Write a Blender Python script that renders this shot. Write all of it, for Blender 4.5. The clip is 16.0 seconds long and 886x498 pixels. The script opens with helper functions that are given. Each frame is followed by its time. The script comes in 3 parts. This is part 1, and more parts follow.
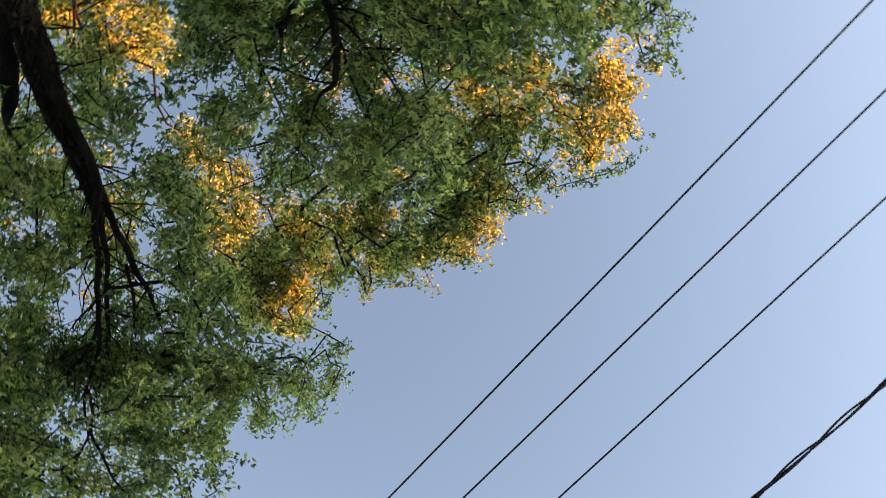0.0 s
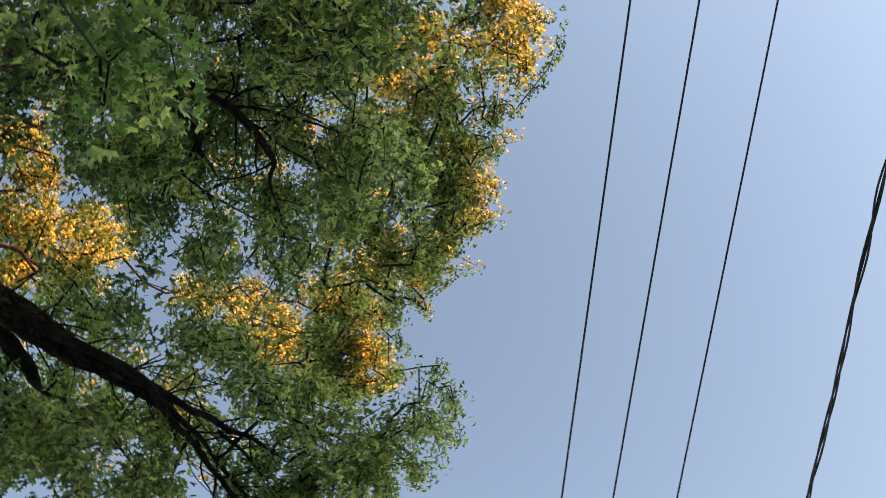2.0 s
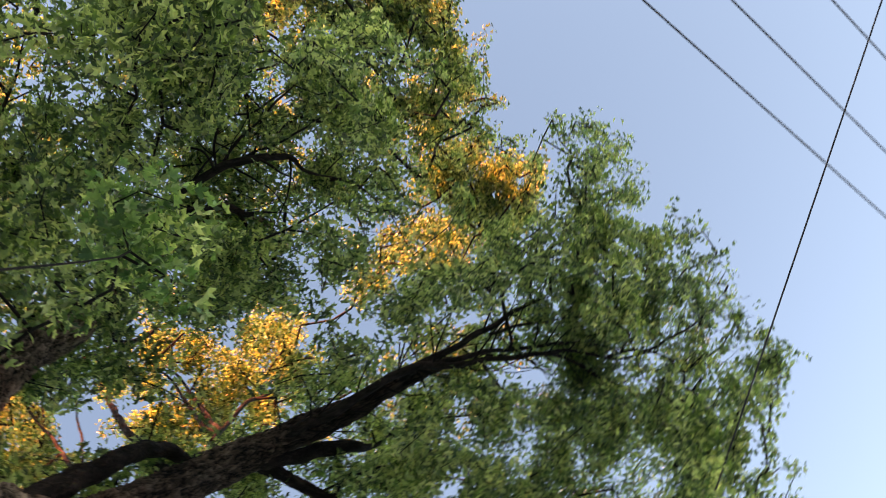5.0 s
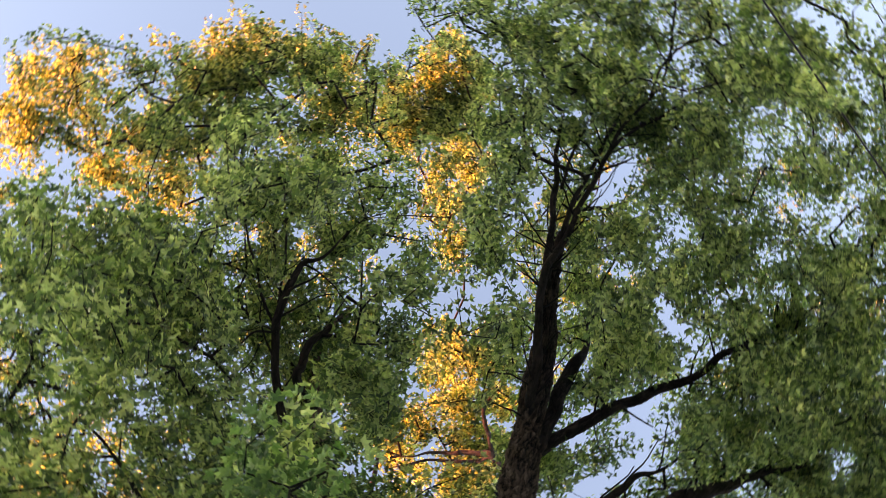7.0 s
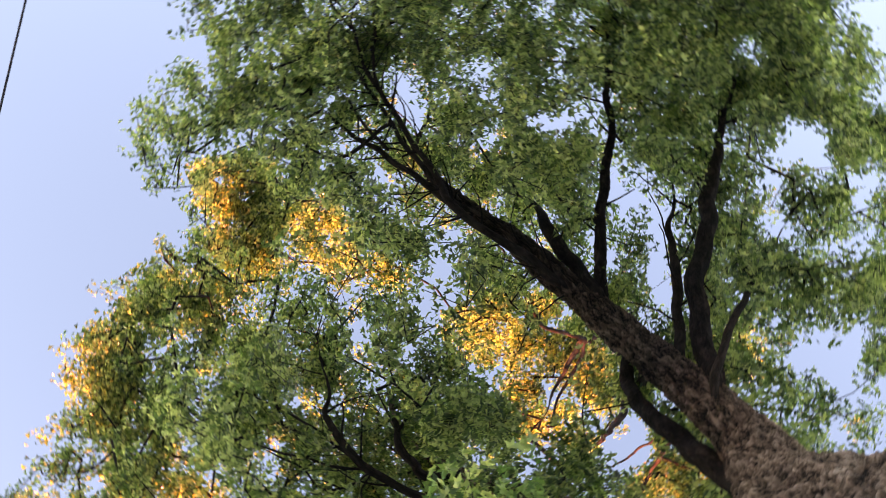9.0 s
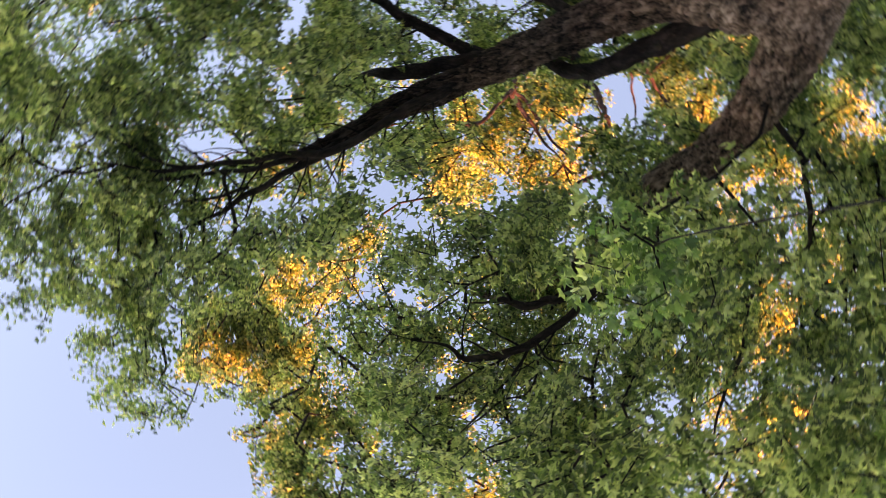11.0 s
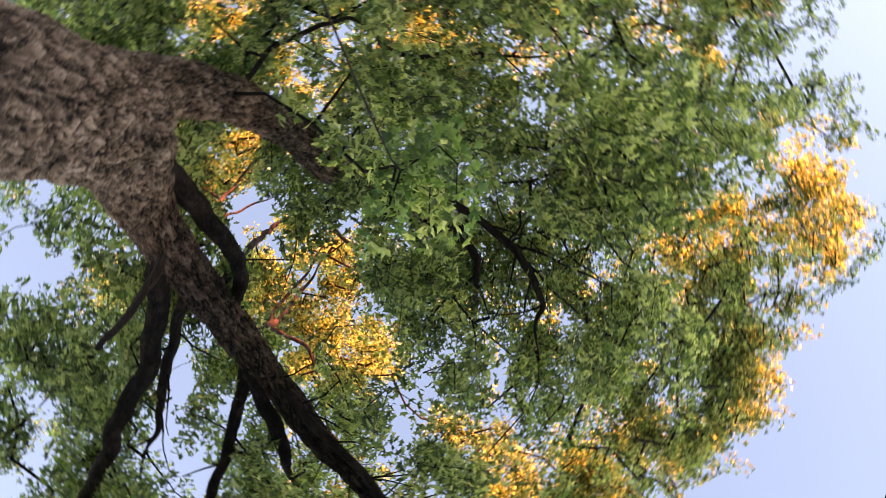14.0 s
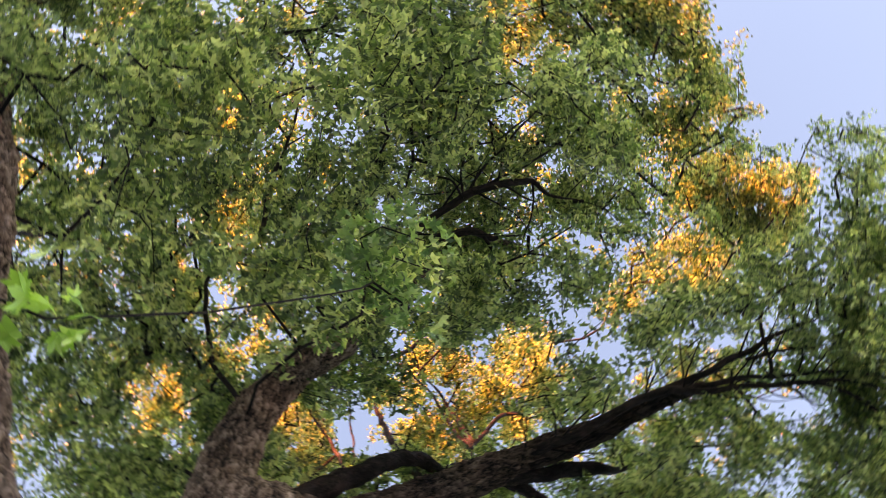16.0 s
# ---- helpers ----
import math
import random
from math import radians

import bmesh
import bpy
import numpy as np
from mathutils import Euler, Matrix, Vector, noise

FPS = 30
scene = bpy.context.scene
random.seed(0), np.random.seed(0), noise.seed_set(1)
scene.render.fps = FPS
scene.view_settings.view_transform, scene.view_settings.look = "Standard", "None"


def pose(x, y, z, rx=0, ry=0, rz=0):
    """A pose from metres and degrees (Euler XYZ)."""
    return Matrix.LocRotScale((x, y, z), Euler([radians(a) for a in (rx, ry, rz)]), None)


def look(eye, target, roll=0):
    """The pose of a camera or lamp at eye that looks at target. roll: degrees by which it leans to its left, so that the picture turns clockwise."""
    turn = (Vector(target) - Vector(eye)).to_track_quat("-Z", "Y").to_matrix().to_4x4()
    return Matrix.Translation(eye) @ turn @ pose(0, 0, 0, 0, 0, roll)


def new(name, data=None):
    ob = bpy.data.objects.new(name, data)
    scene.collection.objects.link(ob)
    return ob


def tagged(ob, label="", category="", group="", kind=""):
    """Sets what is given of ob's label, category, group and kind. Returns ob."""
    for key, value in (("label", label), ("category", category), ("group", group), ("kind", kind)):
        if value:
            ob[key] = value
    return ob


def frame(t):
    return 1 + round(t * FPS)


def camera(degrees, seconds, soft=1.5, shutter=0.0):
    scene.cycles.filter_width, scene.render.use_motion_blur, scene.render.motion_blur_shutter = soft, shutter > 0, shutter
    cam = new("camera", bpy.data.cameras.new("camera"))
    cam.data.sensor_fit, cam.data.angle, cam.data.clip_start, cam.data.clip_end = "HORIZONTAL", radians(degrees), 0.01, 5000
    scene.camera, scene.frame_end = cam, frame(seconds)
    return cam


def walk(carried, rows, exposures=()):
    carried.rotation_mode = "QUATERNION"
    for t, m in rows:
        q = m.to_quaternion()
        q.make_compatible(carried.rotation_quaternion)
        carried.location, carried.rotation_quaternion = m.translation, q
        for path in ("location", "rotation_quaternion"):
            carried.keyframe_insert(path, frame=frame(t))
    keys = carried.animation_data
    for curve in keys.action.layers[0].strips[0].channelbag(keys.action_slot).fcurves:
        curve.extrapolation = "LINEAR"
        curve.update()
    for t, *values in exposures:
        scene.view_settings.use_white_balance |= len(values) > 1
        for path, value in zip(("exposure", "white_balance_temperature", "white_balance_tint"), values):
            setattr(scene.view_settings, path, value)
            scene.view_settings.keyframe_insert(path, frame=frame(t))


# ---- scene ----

# ================================================================ camera and walk
cam = camera(58.6, 16.0, soft=0.3, shutter=0.4)
walk(cam, [
    (0.0, pose(-0.224, -0.141, 1.549, 155.92, 10.97, -42.51)),
    (0.5, pose(-0.219, -0.152, 1.567, 157.44, 15.07, -33.69)),
    (1.0, pose(-0.216, -0.153, 1.597, 159.83, 18.21, -24.18)),
    (1.5, pose(-0.215, -0.158, 1.594, 162.68, 20.36, -14.69)),
    (2.0, pose(-0.209, -0.160, 1.617, 165.46, 21.87, -5.78)),
    (2.5, pose(-0.201, -0.168, 1.648, 168.24, 22.92, 3.23)),
    (3.0, pose(-0.187, -0.179, 1.660, 170.86, 23.71, 12.47)),
    (3.5, pose(-0.182, -0.182, 1.655, 173.43, 24.17, 22.78)),
    (4.0, pose(-0.176, -0.186, 1.653, 175.71, 24.05, 33.97)),
    (4.5, pose(-0.170, -0.186, 1.660, 177.61, 23.45, 45.67)),
    (5.0, pose(-0.157, -0.192, 1.663, 178.16, 22.51, 58.27)),
    (5.2, pose(-0.151, -0.196, 1.664, 179.40, 21.06, 63.88)),
    (7.3, pose(0.266, 0.109, 1.540, -169.29, 10.63, 125.50)),
    (7.5, pose(0.266, 0.108, 1.549, -168.20, 10.30, 131.18)),
    (8.0, pose(0.240, 0.078, 1.524, -165.32, 8.65, 145.90)),
    (8.2, pose(0.238, 0.075, 1.521, -164.51, 7.61, 151.85)),
    (10.3, pose(0.216, 0.124, 1.612, -167.10, -8.95, -141.15)),
    (10.5, pose(0.203, 0.124, 1.626, -169.10, -9.65, -135.49)),
    (11.0, pose(0.176, 0.140, 1.660, -176.41, -9.49, -119.03)),
    (11.5, pose(0.159, 0.149, 1.673, -177.18, -7.95, -99.00)),
    (12.0, pose(0.134, 0.134, 1.647, -179.57, -3.10, -86.84)),
    (12.5, pose(0.123, 0.090, 1.620, -178.72, -0.96, -76.36)),
    (13.0, pose(0.092, 0.111, 1.648, -177.47, -2.18, -61.02)),
    (13.5, pose(0.037, 0.089, 1.617, 179.60, -2.01, -36.93)),
    (14.0, pose(0.004, 0.023, 1.613, 176.41, 0.08, -13.54)),
    (14.5, pose(0.000, 0.000, 1.600, 175.42, 2.10, 4.64)),
    (15.0, pose(-0.020, -0.008, 1.564, 176.46, 3.53, 21.97)),
    (15.5, pose(-0.014, -0.045, 1.568, 178.50, 4.74, 41.14)),
    (16.0, pose(0.009, -0.088, 1.524, 179.36, 3.56, 59.40)),
], exposures=[(0.0, 3.07, 8300, 20), (3.5, 3.19, 8300, 20), (5.2, 3.5, 8500, 24), (7.3, 3.75, 8800, 29), (10.3, 3.9, 8800, 34), (16.0, 3.9, 8750, 33)])

# ================================================================ world, sun, exposure
SUN_ELEV, SUN_AZ = radians(11.0), radians(-64.0)      # azimuth from +x towards +y
sun_dir = Vector((math.cos(SUN_ELEV) * math.cos(SUN_AZ), math.cos(SUN_ELEV) * math.sin(SUN_AZ), math.sin(SUN_ELEV)))
world = bpy.data.worlds.new("evening_sky")
scene.world = world
world.use_nodes = True
wn = world.node_tree.nodes
wn.clear()
sky = wn.new("ShaderNodeTexSky")
sky.sky_type, sky.sun_disc = "NISHITA", False
sky.sun_elevation, sky.sun_rotation = SUN_ELEV, math.pi / 2 - SUN_AZ
sky.air_density, sky.dust_density, sky.ozone_density = 1.0, 0.75, 1.5
background = wn.new("ShaderNodeBackground")
background.inputs["Strength"].default_value = 0.06
world_out = wn.new("ShaderNodeOutputWorld")
world.node_tree.links.new(sky.outputs[0], background.inputs["Color"])
world.node_tree.links.new(background.outputs[0], world_out.inputs["Surface"])

sun = new("sun", bpy.data.lights.new("sun", "SUN"))
sun.data.energy, sun.data.angle, sun.data.color = 3.9, radians(0.6), (1.0, 0.25, 0.11)
sun.matrix_world = look(sun_dir * 80, (0, 0, 0))


# ================================================================ materials
def material(name):
    m = bpy.data.materials.new(name)
    m.use_nodes = True
    n = m.node_tree.nodes
    n.clear()
    return m, n, m.node_tree.links, n.new("ShaderNodeOutputMaterial")


def ramp(n, stops):
    r = n.new("ShaderNodeValToRGB")
    while len(r.color_ramp.elements) < len(stops):
        r.color_ramp.elements.new(0.5)
    for e, (at, c) in zip(r.color_ramp.elements, stops):
        e.position, e.color = at, (*c, 1)
    return r


def leaf_material(name, single, dark, mid, light):
    """Thin maple blade: matt, a little waxy, letting light through."""
    m, n, l, out = material(name)
    if single:
        rnd = n.new("ShaderNodeObjectInfo").outputs["Random"]
    else:
        rnd = n.new("ShaderNodeNewGeometry").outputs["Random Per Island"]
    tex = n.new("ShaderNodeTexCoord")
    patch = n.new("ShaderNodeTexNoise")
    patch.inputs["Scale"].default_value, patch.inputs["Detail"].default_value = 1.1, 3
    l.new(tex.outputs["Object"], patch.inputs["Vector"])
    veins = n.new("ShaderNodeTexNoise")
    veins.inputs["Scale"].default_value, veins.inputs["Detail"].default_value = 45, 4
    l.new(tex.outputs["Object"], veins.inputs["Vector"])
    add = n.new("ShaderNodeMath")
    add.operation = "MULTIPLY_ADD"
    l.new(rnd, add.inputs[0])
    add.inputs[1].default_value = 0.95
    l.new(patch.outputs["Fac"], add.inputs[2])
    sub = n.new("ShaderNodeMath")
    sub.operation = "MULTIPLY_ADD"
    l.new(veins.outputs["Fac"], sub.inputs[0])
    sub.inputs[1].default_value = 0.25
    l.new(add.outputs[0], sub.inputs[2])
    low_high = n.new("ShaderNodeMath")
    low_high.operation = "MULTIPLY"
    l.new(sub.outputs[0], low_high.inputs[0])
    low_high.inputs[1].default_value = 0.64
    cr = ramp(n, [(0.44, dark), (0.70, mid), (0.97, light)])
    l.new(low_high.outputs[0], cr.inputs["Fac"])
    body = n.new("ShaderNodeBsdfPrincipled")
    body.inputs["Roughness"].default_value = 0.30
    body.inputs["Specular IOR Level"].default_value = 0.8
    l.new(cr.outputs["Color"], body.inputs["Base Color"])
    trans = n.new("ShaderNodeBsdfTranslucent")
    lift = n.new("ShaderNodeMixRGB")
    lift.blend_type = "MULTIPLY"
    lift.inputs["Fac"].default_value = 1.0
    lift.inputs["Color2"].default_value = (1.9, 1.85, 0.95, 1)
    l.new(cr.outputs["Color"], lift.inputs["Color1"])
    l.new(lift.outputs["Color"], trans.inputs["Color"])
    mix = n.new("ShaderNodeMixShader")
    mix.inputs["Fac"].default_value = 0.48
    l.new(body.outputs[0], mix.inputs[1])
    l.new(trans.outputs[0], mix.inputs[2])
    l.new(mix.outputs[0], out.inputs["Surface"])
    return m


LEAF = leaf_material("maple_leaf", False, (0.023, 0.058, 0.020), (0.112, 0.206, 0.066), (0.42, 0.53, 0.27))
LEAF_ONE = leaf_material("maple_leaf_single", True, (0.028, 0.080, 0.024), (0.076, 0.178, 0.052), (0.18, 0.31, 0.12))
# brighter copy for the lowest leaves: the light on them is put into the colour
LEAF_LIT = leaf_material("lit_maple_leaf", True, (0.10, 0.22, 0.035), (0.20, 0.40, 0.07), (0.30, 0.50, 0.12))


def bark_material(name, crack, body_tone, high, scale, relief, toned=(0.0, 0.0), thin_tone=1.0):
    """Rough bark: long lifted plates, crusted and stained, dark cracks between with shade put into their colour;
    thinner wood is darker.
    """
    m, n, l, out = material(name)
    tex = n.new("ShaderNodeTexCoord")
    grain = n.new("ShaderNodeAttribute")
    grain.attribute_name = "grain"
    plate = n.new("ShaderNodeAttribute")
    plate.attribute_name = "plate"
    girth = n.new("ShaderNodeAttribute")
    girth.attribute_name = "girth"

    def math_node(op, x, y, z=None):
        k = n.new("ShaderNodeMath")
        k.operation = op
        for socket, value in zip(k.inputs, (x, y, z)):
            if value is None:
                continue
            if isinstance(value, (int, float)):
                socket.default_value = value
            else:
                l.new(value, socket)
        return k.outputs[0]

    def noise_node(vector, size, detail, rough):
        k = n.new("ShaderNodeTexNoise")
        k.inputs["Scale"].default_value, k.inputs["Detail"].default_value, k.inputs["Roughness"].default_value = size, detail, rough
        l.new(vector, k.inputs["Vector"])
        return k.outputs["Fac"]

    along = n.new("ShaderNodeMapping")
    along.inputs["Scale"].default_value = (1, 1, 0.42)
    l.new(grain.outputs["Vector"], along.inputs["Vector"])
    warp = n.new("ShaderNodeTexNoise")
    warp.inputs["Scale"].default_value, warp.inputs["Detail"].default_value, warp.inputs["Roughness"].default_value = 12, 5, 0.65
    l.new(grain.outputs["Vector"], warp.inputs["Vector"])
    bend = n.new("ShaderNodeVectorMath")
    bend.operation = "MULTIPLY_ADD"
    bend.inputs[1].default_value = (0.085, 0.085, 0.26)
    l.new(warp.outputs["Color"], bend.inputs[0])
    l.new(grain.outputs["Vector"], bend.inputs[2])
    long_way = n.new("ShaderNodeMapping")
    long_way.inputs["Scale"].default_value = (1, 1, 0.26)
    l.new(bend.outputs[0], long_way.inputs["Vector"])
    cells = n.new("ShaderNodeTexVoronoi")
    cells.feature = "DISTANCE_TO_EDGE"
    cells.inputs["Scale"].default_value = scale
    l.new(long_way.outputs["Vector"], cells.inputs["Vector"])
    broken = noise_node(along.outputs["Vector"], scale * 0.45, 3, 0.6)
    split = n.new("ShaderNodeMapRange")
    split.interpolation_type = "SMOOTHSTEP"
    split.inputs["From Max"].default_value = 0.30
    l.new(math_node("ADD", cells.outputs["Distance"], math_node("MULTIPLY", math_node("MAXIMUM", math_node("SUBTRACT", broken, 0.50), 0.0), 2.2)), split.inputs["Value"])
    flake = noise_node(long_way.outputs["Vector"], scale * 0.7, 4, 0.65)
    crumb = noise_node(along.outputs["Vector"], scale * 4.5, 4, 0.6)
    stain = noise_node(tex.outputs["Object"], 2.2, 5, 0.6)
    crust = math_node("MULTIPLY_ADD", split.outputs[0], 0.50, math_node("MULTIPLY_ADD", crumb, 0.45, flake))
    # relief shade in the colour: plates lighten, cracks and pits darken
    height = math_node("MULTIPLY_ADD", plate.outputs["Fac"], 0.75, crust)
    shade = math_node("MULTIPLY_ADD", stain, 0.55, height)
    tone = n.new("ShaderNodeMapRange")
    tone.inputs["From Min"].default_value, tone.inputs["From Max"].default_value = 1.10, 2.35
    l.new(shade, tone.inputs["Value"])
    cr = ramp(n, [(0.05, crack), (0.50, body_tone), (0.95, high)])
    l.new(tone.outputs[0], cr.inputs["Fac"])
    # thin wood is multiplied down to the given tone, unevenly
    by_girth = n.new("ShaderNodeMapRange")
    by_girth.inputs["From Min"].default_value, by_girth.inputs["From Max"].default_value = toned if toned[1] else (-1.0, 0.0)
    by_girth.inputs["To Min"].default_value = thin_tone
    l.new(math_node("MULTIPLY_ADD", math_node("SUBTRACT", stain, 0.5), 0.12, girth.outputs["Fac"]), by_girth.inputs["Value"])
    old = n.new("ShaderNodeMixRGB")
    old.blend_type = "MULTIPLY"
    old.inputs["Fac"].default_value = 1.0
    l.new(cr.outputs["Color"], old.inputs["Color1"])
    l.new(by_girth.outputs[0], old.inputs["Color2"])
    b = n.new("ShaderNodeBsdfPrincipled")
    b.inputs["Roughness"].default_value = 0.85
    b.inputs["Specular IOR Level"].default_value = 0.2
    l.new(old.outputs["Color"], b.inputs["Base Color"])
    bump = n.new("ShaderNodeBump")
    bump.inputs["Strength"].default_value, bump.inputs["Distance"].default_value = 1.0, relief
    l.new(crust, bump.inputs["Height"])
    l.new(bump.outputs[0], b.inputs["Normal"])
    l.new(b.outputs[0], out.inputs["Surface"])
    return m


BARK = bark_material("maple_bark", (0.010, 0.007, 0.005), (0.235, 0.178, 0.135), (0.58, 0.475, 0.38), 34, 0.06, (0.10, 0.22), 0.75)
MAIN_LIMB_BARK = bark_material("main_limb_bark", (0.008, 0.006, 0.005), (0.20, 0.152, 0.115), (0.50, 0.41, 0.33), 34, 0.06, (0.12, 0.25), 0.22)
# near-black tone for the mid-size branches and the twigs
DARK_BARK = bark_material("dark_branch_bark", (0.004, 0.003, 0.003), (0.014, 0.0115, 0.010), (0.046, 0.038, 0.032), 30, 0.02)
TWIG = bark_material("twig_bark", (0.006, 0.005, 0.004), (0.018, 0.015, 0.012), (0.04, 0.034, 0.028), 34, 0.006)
# greyed, darkened bark colour that offsets the orange sunlight on the upper boughs
SUN_OFFSET_BARK = bark_material("sun_offset_bark", (0.006, 0.006, 0.006), (0.022, 0.023, 0.024), (0.052, 0.052, 0.052), 30, 0.012)


def plain_material(name, dark, light, scale, rough, metal=0.0, bump_at=0.3):
    m, n, l, out = material(name)
    tex = n.new("ShaderNodeTexCoord")
    a = n.new("ShaderNodeTexNoise")
    a.inputs["Scale"].default_value, a.inputs["Detail"].default_value = scale, 8
    l.new(tex.outputs["Object"], a.inputs["Vector"])
    cr = ramp(n, [(0.3, dark), (0.7, light)])
    l.new(a.outputs["Fac"], cr.inputs["Fac"])
    b = n.new("ShaderNodeBsdfPrincipled")
    b.inputs["Roughness"].default_value, b.inputs["Metallic"].default_value = rough, metal
    l.new(cr.outputs["Color"], b.inputs["Base Color"])
    bump = n.new("ShaderNodeBump")
    bump.inputs["Strength"].default_value, bump.inputs["Distance"].default_value = bump_at, 0.01
    l.new(a.outputs["Fac"], bump.inputs["Height"])
    l.new(bump.outputs[0], b.inputs["Normal"])
    l.new(b.outputs[0], out.inputs["Surface"])
    return m


CABLE = plain_material("cable_jacket", (0.012, 0.012, 0.015), (0.035, 0.035, 0.042), 40, 0.6)
POLE_WOOD = plain_material("weathered_pole_wood", (0.05, 0.052, 0.055), (0.15, 0.152, 0.155), 14, 0.9, 0, 0.6)
CERAMIC = plain_material("brown_ceramic", (0.05, 0.03, 0.02), (0.09, 0.05, 0.03), 8, 0.2)
# unseen ground, kept pale to bounce light onto the leaf undersides
PAVING = plain_material("bounce_concrete", (0.34, 0.335, 0.32), (0.46, 0.455, 0.44), 3, 0.95)
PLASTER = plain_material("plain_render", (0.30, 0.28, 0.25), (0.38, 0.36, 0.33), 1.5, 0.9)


# ================================================================ mesh helpers
def part(name, data, mat, parent=None, label="", kind=""):
    ob = new(name, data)
    if mat:
        data.materials.append(mat)
    if parent:
        ob.parent = parent
    return tagged(ob, label=label, kind=kind)


def mesh_from(name, verts, faces, smooth=True):
    me = bpy.data.meshes.new(name)
    me.from_pydata([tuple(v) for v in verts], [], faces)
    if smooth:
        me.polygons.foreach_set("use_smooth", [True] * len(me.polygons))
    me.update()
    return me


def spline(pts, step):
    """Catmull-Rom through points (x, y, z, radius), sampled about every step metres."""
    p = np.array(pts, float)
    p = np.vstack([2 * p[0] - p[1], p, 2 * p[-1] - p[-2]])
    p[0, 3], p[-1, 3] = p[1, 3], p[-2, 3]
    out = []
    for i in range(1, len(p) - 2):
        a, b, c, d = p[i - 1], p[i], p[i + 1], p[i + 2]
        k = max(2, int(np.linalg.norm(c[:3] - b[:3]) / step))
        for s in np.arange(k) / k:
            out.append(0.5 * (2 * b + (c - a) * s + (2 * a - 5 * b + 4 * c - d) * s**2 + (3 * b - a - 3 * c + d) * s**3))
    out.append(p[-2])
    return np.array(out)


def tube(pts, sides, rough=0.0, seed=0.0, wobble=0.0):
    """Verts and faces of a closed, ridged, knobbly tube along points (x, y, z, radius)."""
    p = np.array(pts, float)
    d = np.gradient(p[:, :3], axis=0)
    d /= np.linalg.norm(d, axis=1)[:, None] + 1e-9
    side = np.cross(d[0], (0.31, 0.87, 0.12))
    verts, faces, grain, plates, girths = [], [], [], [], []
    run = np.concatenate([[0], np.cumsum(np.linalg.norm(np.diff(p[:, :3], axis=0), axis=1))])
    for i in range(len(p)):
        side = side - d[i] * (side @ d[i])
        side /= np.linalg.norm(side) + 1e-9
        other = np.cross(d[i], side)
        for k in range(sides):
            a = 2 * math.pi * k / sides
            w = math.cos(a) * side + math.sin(a) * other
            r = p[i, 3]
            rise = 1.0
            if rough:
                q = Vector(p[i, :3] + w * r)
                s = Vector((math.cos(a) * r * 17, math.sin(a) * r * 17, run[i] * 5.5 + seed * 9))
                s += 0.8 * noise.noise_vector(s * 0.5) + 0.35 * noise.noise_vector(s * 1.7)
                v1 = min(1.0, 4.5 * abs(noise.noise(s)))
                v2 = min(1.0, 4.0 * abs(noise.noise(s * 2.1 + Vector((3, 1, seed)))))
                rise = v1 * (0.4 + 0.6 * v2) * (0.8 + 0.6 * noise.noise(s * 0.9 + Vector((7, 3, 1))))
                r *= 1 + wobble * noise.noise(q * 1.6 + Vector((seed, 0, 0)))
                r += rough * (rise - 0.5 + 0.25 * noise.noise(s * 4.0) + 0.7 * noise.noise(s * 0.4))
                if rough > 0.02:
                    hole = noise.voronoi(s * 0.28 + Vector((5, seed, 2)))[0][0]
                    pit = max(0.0, 1 - hole / 0.17)
                    r -= 0.05 * pit
                    rise *= 1 - pit
            plates.append(rise)
            girths.append(p[i, 3])
            verts.append(p[i, :3] + w * r)
            grain.append((math.cos(a) * p[i, 3], math.sin(a) * p[i, 3], run[i] + seed * 7))
    for i in range(len(p) - 1):
        for k in range(sides):
            a, b = i * sides + k, i * sides + (k + 1) % sides
            faces.append((a, b, b + sides, a + sides))
    faces.append(tuple(range(sides))[::-1])
    faces.append(tuple((len(p) - 1) * sides + k for k in range(sides)))
    return verts, faces, (grain, plates, girths)


def limb_mesh(name, made):
    """A mesh from tube(), with the way of the grain stored for the bark."""
    me = mesh_from(name, made[0], made[1])
    grain, plates, girths = made[2]
    me.attributes.new("grain", "FLOAT_VECTOR", "POINT").data.foreach_set("vector", np.array(grain, np.float32).ravel())
    me.attributes.new("plate", "FLOAT", "POINT").data.foreach_set("value", np.array(plates, np.float32))
    me.attributes.new("girth", "FLOAT", "POINT").data.foreach_set("value", np.array(girths, np.float32))
    return me


# ================================================================ ground and added shade wall
def box(name, x0, x1, y0, y1, z0, z1, mat, label, category):
    bm = bmesh.new()
    bmesh.ops.create_cube(bm, size=1.0)
    for v in bm.verts:
        v.co = Vector((x0 if v.co.x < 0 else x1, y0 if v.co.y < 0 else y1, z0 if v.co.z < 0 else z1))
    me = bpy.data.meshes.new(name)
    bm.to_mesh(me)
    bm.free()
    return tagged(part(name, me, mat), label, category, kind="structure")


def ground():
    n, verts, faces = 60, [], []
    for i in range(n + 1):
        for j in range(n + 1):
            x, y = ((abs(k / n * 2 - 1) ** 3) * math.copysign(600, k / n * 2 - 1) for k in (i, j))
            near = max(0.0, 1 - math.hypot(x, y) / 40)
            verts.append((x, y, 0.04 * near * (noise.noise((x * 0.4, y * 0.4, 0)) - 0.2)))
    for i in range(n):
        for j in range(n):
            a = i * (n + 1) + j
            faces.append((a, a + n + 1, a + n + 2, a + 1))
    tagged(part("ground", mesh_from("ground", verts, faces), PAVING), "worn grey concrete ground, unseen, pale to bounce light into the tree", "ground", kind="structure")


ground()
